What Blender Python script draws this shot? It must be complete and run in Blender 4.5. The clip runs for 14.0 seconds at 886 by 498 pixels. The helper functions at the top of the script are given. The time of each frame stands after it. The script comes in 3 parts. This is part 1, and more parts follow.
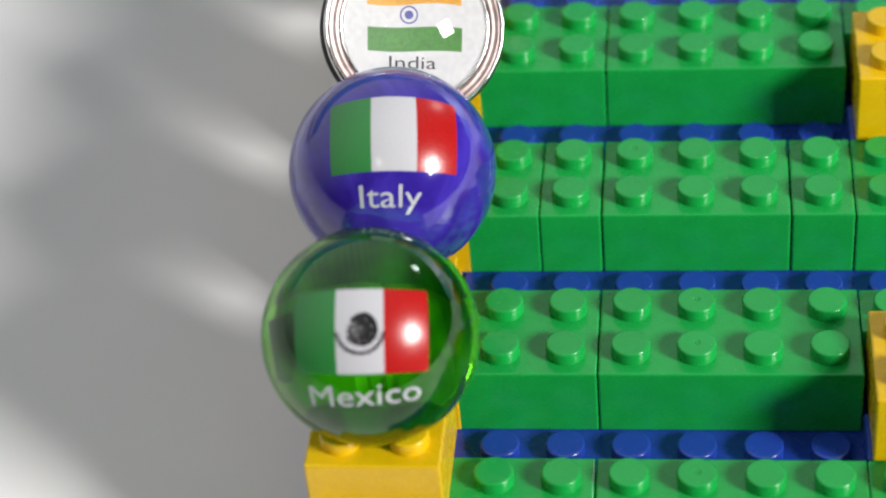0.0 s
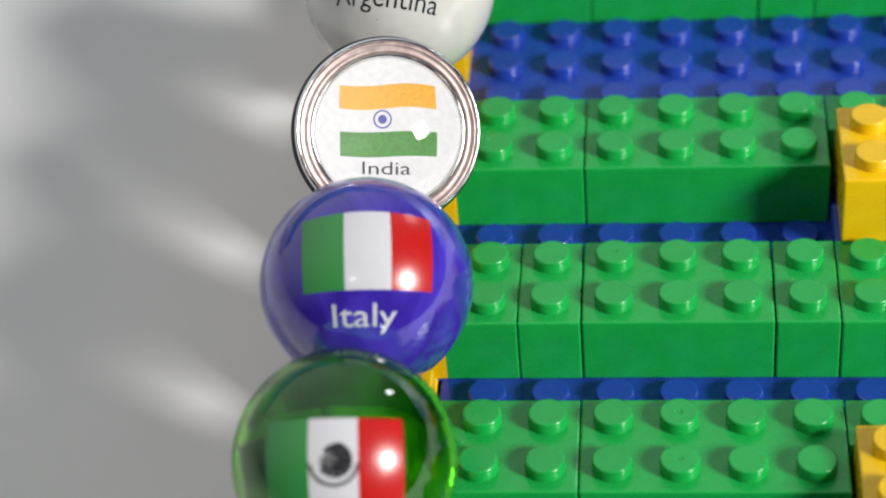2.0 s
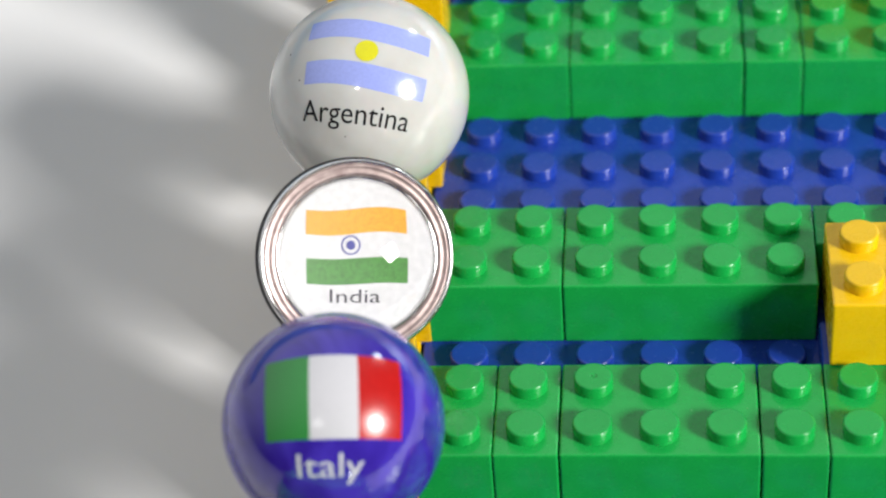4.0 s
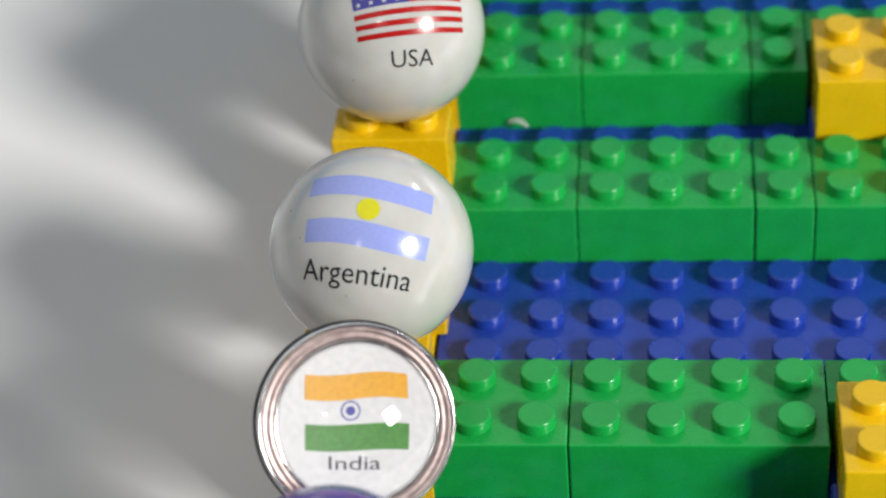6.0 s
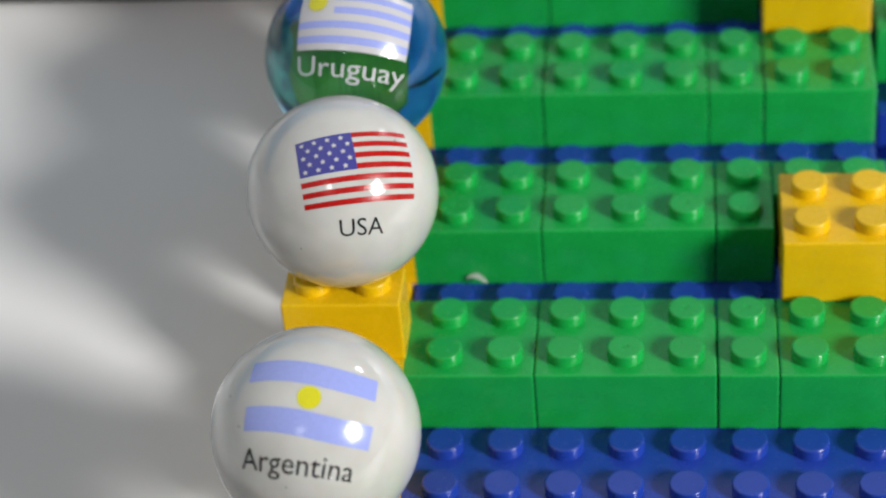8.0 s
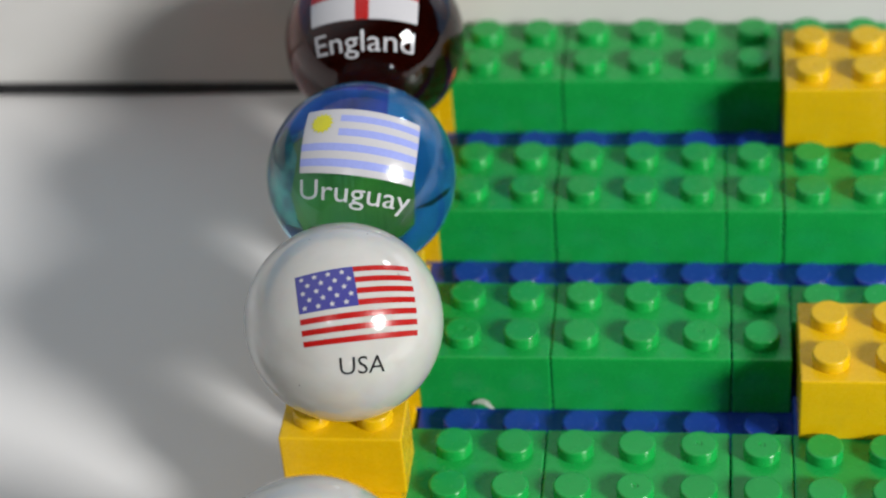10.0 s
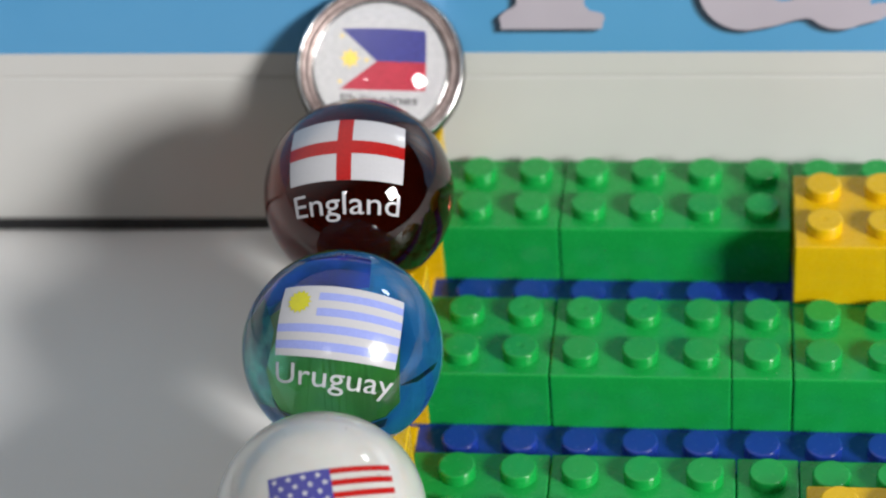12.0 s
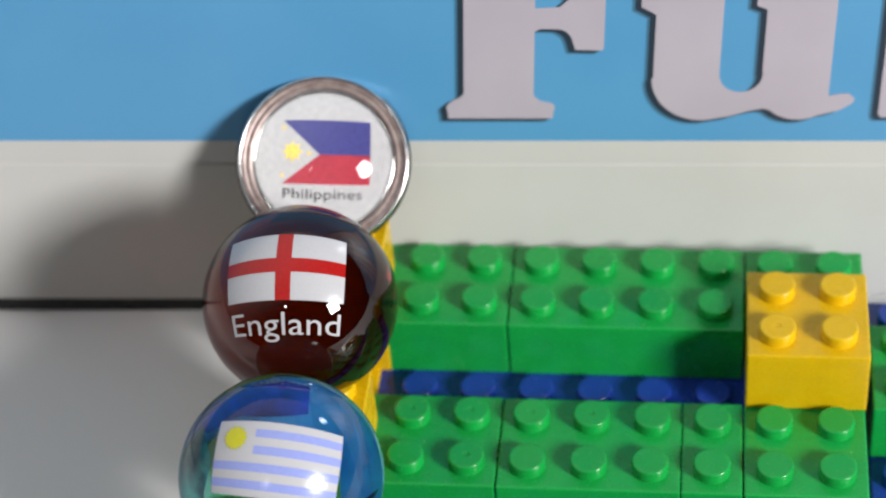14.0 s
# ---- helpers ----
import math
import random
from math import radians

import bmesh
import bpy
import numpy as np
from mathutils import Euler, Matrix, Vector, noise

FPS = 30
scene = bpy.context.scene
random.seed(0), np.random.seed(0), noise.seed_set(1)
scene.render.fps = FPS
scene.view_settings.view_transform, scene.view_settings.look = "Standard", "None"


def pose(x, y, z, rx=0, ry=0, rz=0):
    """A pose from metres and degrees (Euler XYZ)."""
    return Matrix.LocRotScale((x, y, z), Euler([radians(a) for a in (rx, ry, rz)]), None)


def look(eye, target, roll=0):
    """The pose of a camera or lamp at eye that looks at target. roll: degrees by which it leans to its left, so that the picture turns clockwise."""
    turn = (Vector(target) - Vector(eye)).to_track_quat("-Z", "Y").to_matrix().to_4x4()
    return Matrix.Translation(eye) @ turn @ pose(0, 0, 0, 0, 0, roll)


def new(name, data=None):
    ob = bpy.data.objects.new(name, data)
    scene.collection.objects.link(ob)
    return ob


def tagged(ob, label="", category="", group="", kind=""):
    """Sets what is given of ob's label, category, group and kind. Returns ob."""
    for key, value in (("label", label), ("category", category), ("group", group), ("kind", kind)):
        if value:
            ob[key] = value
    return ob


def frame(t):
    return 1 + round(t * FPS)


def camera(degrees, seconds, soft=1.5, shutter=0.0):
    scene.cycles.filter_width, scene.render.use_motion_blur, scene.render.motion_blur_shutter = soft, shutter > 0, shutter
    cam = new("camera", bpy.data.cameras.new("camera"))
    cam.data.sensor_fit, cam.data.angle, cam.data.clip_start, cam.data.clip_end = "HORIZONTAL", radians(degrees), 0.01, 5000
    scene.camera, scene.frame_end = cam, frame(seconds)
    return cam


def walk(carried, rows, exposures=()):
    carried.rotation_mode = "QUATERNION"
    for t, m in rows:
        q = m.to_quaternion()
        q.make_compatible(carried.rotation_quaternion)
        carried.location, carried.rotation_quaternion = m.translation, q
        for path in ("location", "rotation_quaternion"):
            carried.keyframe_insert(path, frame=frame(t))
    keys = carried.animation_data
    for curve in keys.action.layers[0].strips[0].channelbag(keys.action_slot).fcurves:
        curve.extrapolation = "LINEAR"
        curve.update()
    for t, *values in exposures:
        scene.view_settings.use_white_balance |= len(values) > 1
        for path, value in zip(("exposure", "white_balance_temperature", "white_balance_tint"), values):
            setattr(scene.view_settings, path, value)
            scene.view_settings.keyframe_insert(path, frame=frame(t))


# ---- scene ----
cam = camera(23.450, 14.0, 2.0)
ROWS = [
    (0, look((0.02833, -0.16839, 0.19459), (-0.00468, 0.04637, 0.01798), -5.778)),
    (0.5, look((0.02730, -0.16392, 0.19604), (-0.00447, 0.05131, 0.01978), -5.932)),
    (1, look((0.02808, -0.15978, 0.19698), (-0.00181, 0.05546, 0.02040), -5.522)),
    (1.5, look((0.02737, -0.15699, 0.19790), (-0.00225, 0.05828, 0.02132), -5.538)),
    (2, look((0.02737, -0.15439, 0.20020), (-0.00223, 0.06101, 0.02377), -5.496)),
    (4.5, look((0.02836, -0.12918, 0.20865), (0.00062, 0.08399, 0.02924), -5.300)),
    (5, look((0.02822, -0.12616, 0.21045), (0.00047, 0.08756, 0.03168), -5.245)),
    (5.5, look((0.02858, -0.12260, 0.21268), (-0.00012, 0.09265, 0.03592), -5.318)),
    (6, look((0.02966, -0.11993, 0.21451), (-0.00066, 0.09686, 0.03993), -5.405)),
    (6.5, look((0.03180, -0.11584, 0.21673), (0.00081, 0.10183, 0.04335), -5.517)),
    (7, look((0.03325, -0.11100, 0.21884), (0.00311, 0.10758, 0.04646), -5.407)),
    (7.5, look((0.03508, -0.10582, 0.22018), (0.00460, 0.11327, 0.04851), -5.433)),
    (8, look((0.03677, -0.10073, 0.22270), (0.00480, 0.11834, 0.05127), -5.617)),
    (10.5, look((0.03869, -0.07330, 0.23152), (0.00271, 0.14420, 0.05889), -5.368)),
    (11, look((0.04045, -0.06315, 0.23253), (0.00346, 0.15282, 0.05820), -5.546)),
    (11.5, look((0.03857, -0.05454, 0.23597), (0.00197, 0.16090, 0.06091), -5.351)),
    (12, look((0.03922, -0.05048, 0.24051), (0.00218, 0.16469, 0.06522), -5.590)),
    (12.5, look((0.03983, -0.04250, 0.24366), (0.00383, 0.17250, 0.06793), -5.384)),
    (13, look((0.03999, -0.03423, 0.24896), (0.00501, 0.17687, 0.06837), -5.334)),
    (13.5, look((0.04125, -0.02946, 0.25574), (0.00600, 0.17852, 0.07162), -5.379)),
    (14, look((0.04263, -0.02260, 0.26055), (0.00834, 0.18048, 0.07086), -5.450)),
]
cam.data.dof.use_dof = True
cam.data.dof.focus_distance = 0.267
cam.data.dof.aperture_fstop = 17.0
walk(cam, ROWS, [(0.0, 0.05), (2.0, 0.12), (4.3, 0.2), (4.6, 0.17), (5.0, -0.02), (6.5, -0.03), (8.0, -0.09), (10.5, -0.12), (12.0, -0.04), (14.0, 0.0)])

MM = 0.001
STEP = 6.24                                   # rise of one row
ROW_Y = [0.2, 24.5, 48, 72, 112, 135.6, 160.3, 184.1]   # front of each green row
ROW_X = [-0.15, -0.12, -0.12, -0.12, -0.12, 0.0, -0.75, -0.72]      # rows are pushed a little out of line
GRID = 8.12
BRICK_H = 9.6
STUD_H = 1.75

# ---- light ----
world = bpy.data.worlds.new("room_light")
scene.world = world
world.use_nodes = True
wn = world.node_tree.nodes
wl = world.node_tree.links
bg = wn["Background"]
bg.inputs["Strength"].default_value = 0.78
w_co = wn.new("ShaderNodeTexCoord")
w_dot = wn.new("ShaderNodeVectorMath")
w_dot.operation = "DOT_PRODUCT"
w_dot.inputs[1].default_value = Vector((-0.55, 0.42, 0.72)).normalized()   # towards the bright end of the room
w_ramp = wn.new("ShaderNodeValToRGB")
w_ramp.color_ramp.interpolation = "EASE"
w_ramp.color_ramp.elements[0].position, w_ramp.color_ramp.elements[0].color = 0.54, (0.010, 0.010, 0.011, 1)
w_ramp.color_ramp.elements[1].position, w_ramp.color_ramp.elements[1].color = 1.0, (0.96, 0.98, 1.0, 1)
w_map = wn.new("ShaderNodeMapRange")
w_map.inputs["From Min"].default_value = -1.0
wl.new(w_co.outputs["Generated"], w_dot.inputs[0])
wl.new(w_dot.outputs["Value"], w_map.inputs["Value"])
wl.new(w_map.outputs["Result"], w_ramp.inputs["Fac"])
wl.new(w_ramp.outputs["Color"], bg.inputs["Color"])


def area_lamp(name, direction, distance, size, watts, color, label):
    """A square lamp at that distance from the middle of the stairs."""
    middle = Vector((0.0, 0.10, 0.05))
    eye = middle + Vector(direction).normalized() * distance
    data = bpy.data.lights.new(name, "AREA")
    data.shape, data.size, data.energy, data.color = "SQUARE", size, watts, color
    lamp = new(name, data)
    lamp.matrix_world = look(eye, middle)
    return tagged(lamp, label, "lamp")


area_lamp("desk_lamp", (0.745, -0.460, 0.415), 1.5, 0.33, 33.0, (1.0, 0.975, 0.945), "bright white desk lamp beside the stairs")
area_lamp("camera_lamp", (-0.12, -0.73, 0.68), 1.0, 0.045, 0.40, (1.0, 0.98, 0.95), "small white lamp near the camera")

area_lamp("window_lamp", (0.56, 0.62, 0.55), 1.3, 0.13, 0.9, (0.92, 0.96, 1.0), "distant square lamp behind the box")


# ---- materials ----
def material(name, color, rough=0.4, metal=0.0, transmission=0.0, ior=1.5, coat=0.0, subsurface=0.0):
    m = bpy.data.materials.new(name)
    m.use_nodes = True
    p = m.node_tree.nodes["Principled BSDF"]
    p.inputs["Base Color"].default_value = (*color, 1)
    p.inputs["Roughness"].default_value = rough
    p.inputs["Metallic"].default_value = metal
    p.inputs["Transmission Weight"].default_value = transmission
    p.inputs["IOR"].default_value = ior
    p.inputs["Coat Weight"].default_value = coat
    p.inputs["Coat Roughness"].default_value = 0.08
    if subsurface:
        p.inputs["Subsurface Weight"].default_value = subsurface
        p.inputs["Subsurface Scale"].default_value = 0.002
    return m


def ramp_noise(m, scale, low, high, a=0.35, b=0.65, detail=4.0, target="Base Color", per_object=0.0):
    """Lets a noise of that scale (per metre) run the base colour or roughness from low to high."""
    t = m.node_tree
    p = t.nodes["Principled BSDF"]
    co = t.nodes.new("ShaderNodeTexCoord")
    n = t.nodes.new("ShaderNodeTexNoise")
    n.inputs["Scale"].default_value, n.inputs["Detail"].default_value = scale, detail
    r = t.nodes.new("ShaderNodeValToRGB")
    r.color_ramp.elements[0].position, r.color_ramp.elements[1].position = a, b
    if target == "Roughness":
        low, high = (low,) * 3, (high,) * 3
    r.color_ramp.elements[0].color, r.color_ramp.elements[1].color = (*low, 1), (*high, 1)
    t.links.new(co.outputs["Object"], n.inputs["Vector"])
    t.links.new(n.outputs["Fac"], r.inputs["Fac"])
    out = r.outputs["Color"]
    if per_object:
        info = t.nodes.new("ShaderNodeObjectInfo")
        hsv = t.nodes.new("ShaderNodeHueSaturation")
        mr = t.nodes.new("ShaderNodeMapRange")
        mr.inputs["To Min"].default_value, mr.inputs["To Max"].default_value = 1 - per_object, 1 + per_object
        t.links.new(info.outputs["Random"], mr.inputs["Value"])
        t.links.new(mr.outputs["Result"], hsv.inputs["Value"])
        t.links.new(out, hsv.inputs["Color"])
        out = hsv.outputs["Color"]
    t.links.new(out, p.inputs[target])
    return m


def bump(m, scale, strength, distance=0.00005, detail=3.0):
    t = m.node_tree
    p = t.nodes["Principled BSDF"]
    co = t.nodes.new("ShaderNodeTexCoord")
    n = t.nodes.new("ShaderNodeTexNoise")
    n.inputs["Scale"].default_value, n.inputs["Detail"].default_value = scale, detail
    b = t.nodes.new("ShaderNodeBump")
    b.inputs["Strength"].default_value, b.inputs["Distance"].default_value = strength, distance
    t.links.new(co.outputs["Object"], n.inputs["Vector"])
    t.links.new(n.outputs["Fac"], b.inputs["Height"])
    t.links.new(b.outputs["Normal"], p.inputs["Normal"])
    return m


def plastic(name, low, high, rough):
    m = material(name, high, rough, ior=1.52)
    ramp_noise(m, 260, low, high, 0.30, 0.70, 5.0, per_object=0.05)
    ramp_noise(m, 900, rough - 0.06, rough + 0.10, 0.35, 0.7, 6.0, target="Roughness")
    return bump(m, 500, 0.25, 0.00006)


GREEN = plastic("green_plastic", (0.006, 0.295, 0.050), (0.008, 0.34, 0.060), 0.23)
BLUE = plastic("blue_plastic", (0.011, 0.040, 0.29), (0.014, 0.047, 0.34), 0.22)
YELLOW = plastic("yellow_plastic", (0.67, 0.42, 0.002), (0.73, 0.46, 0.003), 0.27)
MOULD = material("mould_mark_plastic", (0.30, 0.55, 0.28), 0.35)

WHITE_GLASS = ramp_noise(material("white_opaque_glass", (0.66, 0.66, 0.63), 0.10, coat=0.4, subsurface=0.15), 190, (0.47, 0.465, 0.44), (0.54, 0.54, 0.52), 0.3, 0.7)
bump(WHITE_GLASS, 700, 0.12, 0.00004)
VIOLET_GLASS = ramp_noise(material("violet_blue_swirled_glass", (0.06, 0.03, 0.45), 0.10, coat=0.5), 95, (0.026, 0.011, 0.23), (0.048, 0.027, 0.36), 0.36, 0.66, 2.0)
VIOLET_GLASS.node_tree.nodes["Noise Texture"].inputs["Distortion"].default_value = 2.2
bump(VIOLET_GLASS, 600, 0.10, 0.00004)
GREEN_GLASS = material("clear_green_glass", (0.10, 0.62, 0.015), 0.0, transmission=1.0, ior=1.5)
SKY_GLASS = material("clear_light_blue_glass", (0.30, 0.74, 1.0), 0.0, transmission=1.0, ior=1.5)
MAROON_GLASS = material("dark_maroon_glass", (0.085, 0.010, 0.009), 0.0, transmission=1.0, ior=1.5)
# colours of the sheets added inside the clear marbles
SHEET_GREEN = ramp_noise(material("green_inner_tint", (0.11, 0.34, 0.02), 0.4), 220, (0.05, 0.17, 0.010), (0.12, 0.28, 0.02))
SHEET_BLUE = ramp_noise(material("royal_blue_inner_tint", (0.02, 0.06, 0.40), 0.4), 260, (0.004, 0.015, 0.14), (0.015, 0.05, 0.40), 0.4, 0.62)
SHEET_SKY = ramp_noise(material("sky_blue_inner_tint", (0.10, 0.34, 0.62), 0.4), 160, (0.02, 0.14, 0.34), (0.06, 0.28, 0.56))
SHEET_TEAL = ramp_noise(material("teal_inner_tint", (0.02, 0.33, 0.24), 0.4), 420, (0.005, 0.09, 0.10), (0.04, 0.32, 0.22), 0.42, 0.58)
# lime: lamp light focused behind the green ball, painted as a colour
CAUSTIC_LIME = ramp_noise(material("lime_caustic_paint", (0.20, 0.50, 0.01), 0.4), 130, (0.03, 0.15, 0.005), (0.20, 0.40, 0.010), 0.38, 0.64, 2.0)
SHEET_DARK = ramp_noise(material("dark_inner_tint", (0.008, 0.03, 0.05), 0.4), 300, (0.004, 0.012, 0.02), (0.012, 0.04, 0.06))
# dark green: the shaded parts behind that ball, put into a colour
SHADE_MOSS = ramp_noise(material("dark_green_shade_paint", (0.01, 0.10, 0.012), 0.4), 240, (0.012, 0.075, 0.012), (0.03, 0.15, 0.02), 0.4, 0.62)
CLEAR_GLASS = material("clear_dome_glass", (0.97, 0.98, 0.98), 0.02, transmission=1.0, ior=1.45)

DULL_RIM = ramp_noise(material("brownish_dull_metal", (0.42, 0.33, 0.31), 0.42, metal=0.75), 700, (0.30, 0.23, 0.22), (0.46, 0.37, 0.35))
STEEL = ramp_noise(material("polished_steel_rim", (0.78, 0.77, 0.76), 0.14, metal=1.0), 800, 0.10, 0.26, target="Roughness")
BLACK_RUBBER = ramp_noise(material("black_backing", (0.012, 0.012, 0.014), 0.5), 900, (0.010, 0.010, 0.012), (0.022, 0.022, 0.024))
PAPER = ramp_noise(material("white_print_paper", (0.80, 0.79, 0.79), 0.55), 1200, (0.38, 0.38, 0.39), (0.43, 0.43, 0.44))


def ink(name, color, rough=0.19, speckle=0.06):
    m = material(name, color, rough)
    low = tuple(c * (1 - speckle) for c in color)
    bump(m, 2200, 0.35, 0.00003)
    return ramp_noise(m, 2600, low, color, 0.35, 0.6, 5.0)


INK_WHITE = ink("white_ink", (0.50, 0.50, 0.53), 0.18, 0.03)
INK_BLACK = ink("black_ink", (0.016, 0.016, 0.018))
INK_RED = ink("red_ink", (0.40, 0.010, 0.009), 0.24, 0.15)
INK_GREEN = ink("green_ink", (0.028, 0.20, 0.045))
INK_LILAC = ink("lilac_blue_ink", (0.29, 0.345, 0.72))
INK_SUN = ink("sun_yellow_ink", (0.60, 0.57, 0.012))
INK_NAVY = ink("navy_ink", (0.055, 0.055, 0.26))
INK_ORANGE = ink("faded_orange_ink", (0.46, 0.225, 0.010), 0.5, 0.18)
INK_FADED_GREEN = ink("faded_green_ink", (0.035, 0.15, 0.02), 0.5, 0.30)
INK_FADED_RED = ink("faded_crimson_ink", (0.38, 0.022, 0.045), 0.5, 0.25)
INK_FADED_BLUE = ink("faded_navy_ink", (0.035, 0.038, 0.20), 0.5, 0.25)
INK_ORANGE_SUN = ink("amber_ink", (0.75, 0.55, 0.10), 0.5, 0.2)
INK_GREY = ink("grey_ink", (0.012, 0.012, 0.014), 0.5, 0.2)

BOARD = ramp_noise(material("grey_laminated_board", (0.52, 0.53, 0.53), 0.42), 14, (0.68, 0.68, 0.68), (0.75, 0.745, 0.74), 0.3, 0.7, 6.0)
bump(BOARD, 900, 0.15, 0.0001)
CARD_WHITE = bump(ramp_noise(material("white_glossy_card", (0.74, 0.735, 0.71), 0.32), 30, (0.53, 0.53, 0.515), (0.58, 0.58, 0.57), 0.3, 0.7, 5.0), 400, 0.1, 0.0001)
CARD_BLUE = bump(ramp_noise(material("sky_blue_printed_card", (0.12, 0.42, 0.70), 0.30), 35, (0.085, 0.30, 0.55), (0.105, 0.33, 0.58), 0.3, 0.7, 5.0), 400, 0.1, 0.0001)
SCRAP_WHITE = ramp_noise(material("white_scrap_plastic", (0.85, 0.85, 0.85), 0.4), 900, (0.78, 0.78, 0.78), (0.88, 0.88, 0.88))
PRINT_LILAC = ramp_noise(material("pale_lilac_print", (0.56, 0.52, 0.57), 0.35), 60, (0.42, 0.38, 0.45), (0.46, 0.42, 0.49))
PRINT_DARK = material("dark_slate_print", (0.020, 0.035, 0.060), 0.4)
PRINT_MID = material("mid_slate_print", (0.055, 0.16, 0.27), 0.4)


# ---- mesh helpers ----
def mesh_from(bm, name, mat, smooth=False):
    me = bpy.data.meshes.new(name)
    bm.normal_update()
    bm.to_mesh(me)
    bm.free()
    me.materials.append(mat)
    if smooth:
        me.polygons.foreach_set("use_smooth", [True] * len(me.polygons))
    return me


def part(name, bm, mat, parent, label="", smooth=False):
    me = bm if isinstance(bm, bpy.types.Mesh) else mesh_from(bm, name, mat, smooth)
    ob = new(name, me)
    ob.parent = parent
    if label:
        tagged(ob, label)
    return ob


def rounded_box(x0, x1, y0, y1, z0, z1, bevel=0.3, segments=2):
    """A box in millimetres with rounded edges."""
    bm = bmesh.new()
    bmesh.ops.create_cube(bm, size=1.0)
    for v in bm.verts:
        v.co = Vector(((x0 + x1) / 2 + v.co.x * (x1 - x0), (y0 + y1) / 2 + v.co.y * (y1 - y0), (z0 + z1) / 2 + v.co.z * (z1 - z0))) * MM
    if bevel:
        bmesh.ops.bevel(bm, geom=bm.edges[:], offset=bevel * MM, segments=segments, profile=0.5, affect="EDGES")
    return bm


def lathe(profile, segments=64):
    """A solid of revolution about z from (radius, height) pairs in millimetres."""
    bm = bmesh.new()
    rings = []
    for r, z in profile:
        if r < 1e-6:
            rings.append([bm.verts.new((0, 0, z * MM))])
        else:
            rings.append([bm.verts.new((r * MM * math.cos(a), r * MM * math.sin(a), z * MM)) for a in (2 * math.pi * i / segments for i in range(segments))])
    for a, b in zip(rings, rings[1:]):
        for i in range(segments):
            j = (i + 1) % segments
            if len(a) == 1:
                bm.faces.new((a[0], b[j], b[i]))
            elif len(b) == 1:
                bm.faces.new((a[i], a[j], b[0]))
            else:
                bm.faces.new((a[i], a[j], b[j], b[i]))
    bmesh.ops.recalc_face_normals(bm, faces=bm.faces[:])
    return bm


# ---- bricks ----
STUD_PROFILE = [(2.45, -0.05), (2.45, STUD_H - 0.28), (2.40, STUD_H - 0.12), (2.28, STUD_H - 0.03), (2.12, STUD_H), (0, STUD_H)]
DENT_PROFILE = STUD_PROFILE[:-1] + [(0.50, STUD_H), (0.38, STUD_H - 0.14), (0.14, STUD_H - 0.14), (0.10, STUD_H - 0.02), (0, STUD_H)]
STUDS = {}
for key, mat in (("green", GREEN), ("blue", BLUE), ("yellow", YELLOW)):
    STUDS[key] = mesh_from(lathe(STUD_PROFILE, 36), key + "_stud", mat, True)
    STUDS[key + "_marked"] = mesh_from(lathe(DENT_PROFILE, 36), key + "_marked_stud", mat, True)
for me in STUDS.values():
    for poly in me.polygons:
        poly.use_smooth = abs(poly.normal.z) < 0.98
MATS = {"green": GREEN, "blue": BLUE, "yellow": YELLOW}
BODIES = {}


def brick(color, nx, ny, x, y, z, height=BRICK_H, label="", group="", name="toy_brick", marked=0.12, studs=None, lip=0.0):
    """A toy brick of nx by ny studs whose corner lies at x, y, z in millimetres. studs: the rows that carry studs.
    lip: how far the body reaches past its first studs."""
    key = (color, nx, ny, round(height, 2), lip)
    if key not in BODIES:
        g = 0.07
        BODIES[key] = mesh_from(rounded_box(g - lip, nx * GRID - g, g, ny * GRID - g, 0.02, height, 0.26), color + "_brick_body", MATS[color])
    ob = new(name, BODIES[key])
    ob.matrix_world = pose((x + random.uniform(-0.05, 0.05)) * MM, (y + random.uniform(-0.05, 0.05)) * MM, z * MM)
    for j in range(ny):
        if studs is not None and j not in studs:
            continue
        for i in range(nx):
            me = STUDS[color + ("_marked" if random.random() < marked else "")]
            s = part("stud", me, None, ob)
            s.location = Vector(((i + 0.5) * GRID, (j + 0.5) * GRID, height)) * MM
            s.rotation_euler = (0, 0, random.uniform(0, 6.28))
    return tagged(ob, label, "brick", group)


# ---- the board under everything ----
SLOPE, LEAN = 0.305, -0.060
BOARD_Y, BOARD_Z = 193.0, 40.6


def board_z(y, x=0.0):
    return BOARD_Z + (y - BOARD_Y) * SLOPE + x * LEAN


bm = bmesh.new()
top = [bm.verts.new((x * MM, y * MM, board_z(y, x) * MM)) for x, y in ((-900, -700), (900, -700), (900, 500), (-900, 500))]
face = bm.faces.new(top)
low = bmesh.ops.extrude_face_region(bm, geom=[face])
for v in low["geom"]:
    if isinstance(v, bmesh.types.BMVert):
        v.co.z -= 0.012
bmesh.ops.recalc_face_normals(bm, faces=bm.faces[:])
tagged(new("ground", mesh_from(bm, "ground", BOARD)), "smooth pale grey sloping board under the brick stairs", "board", kind="structure")

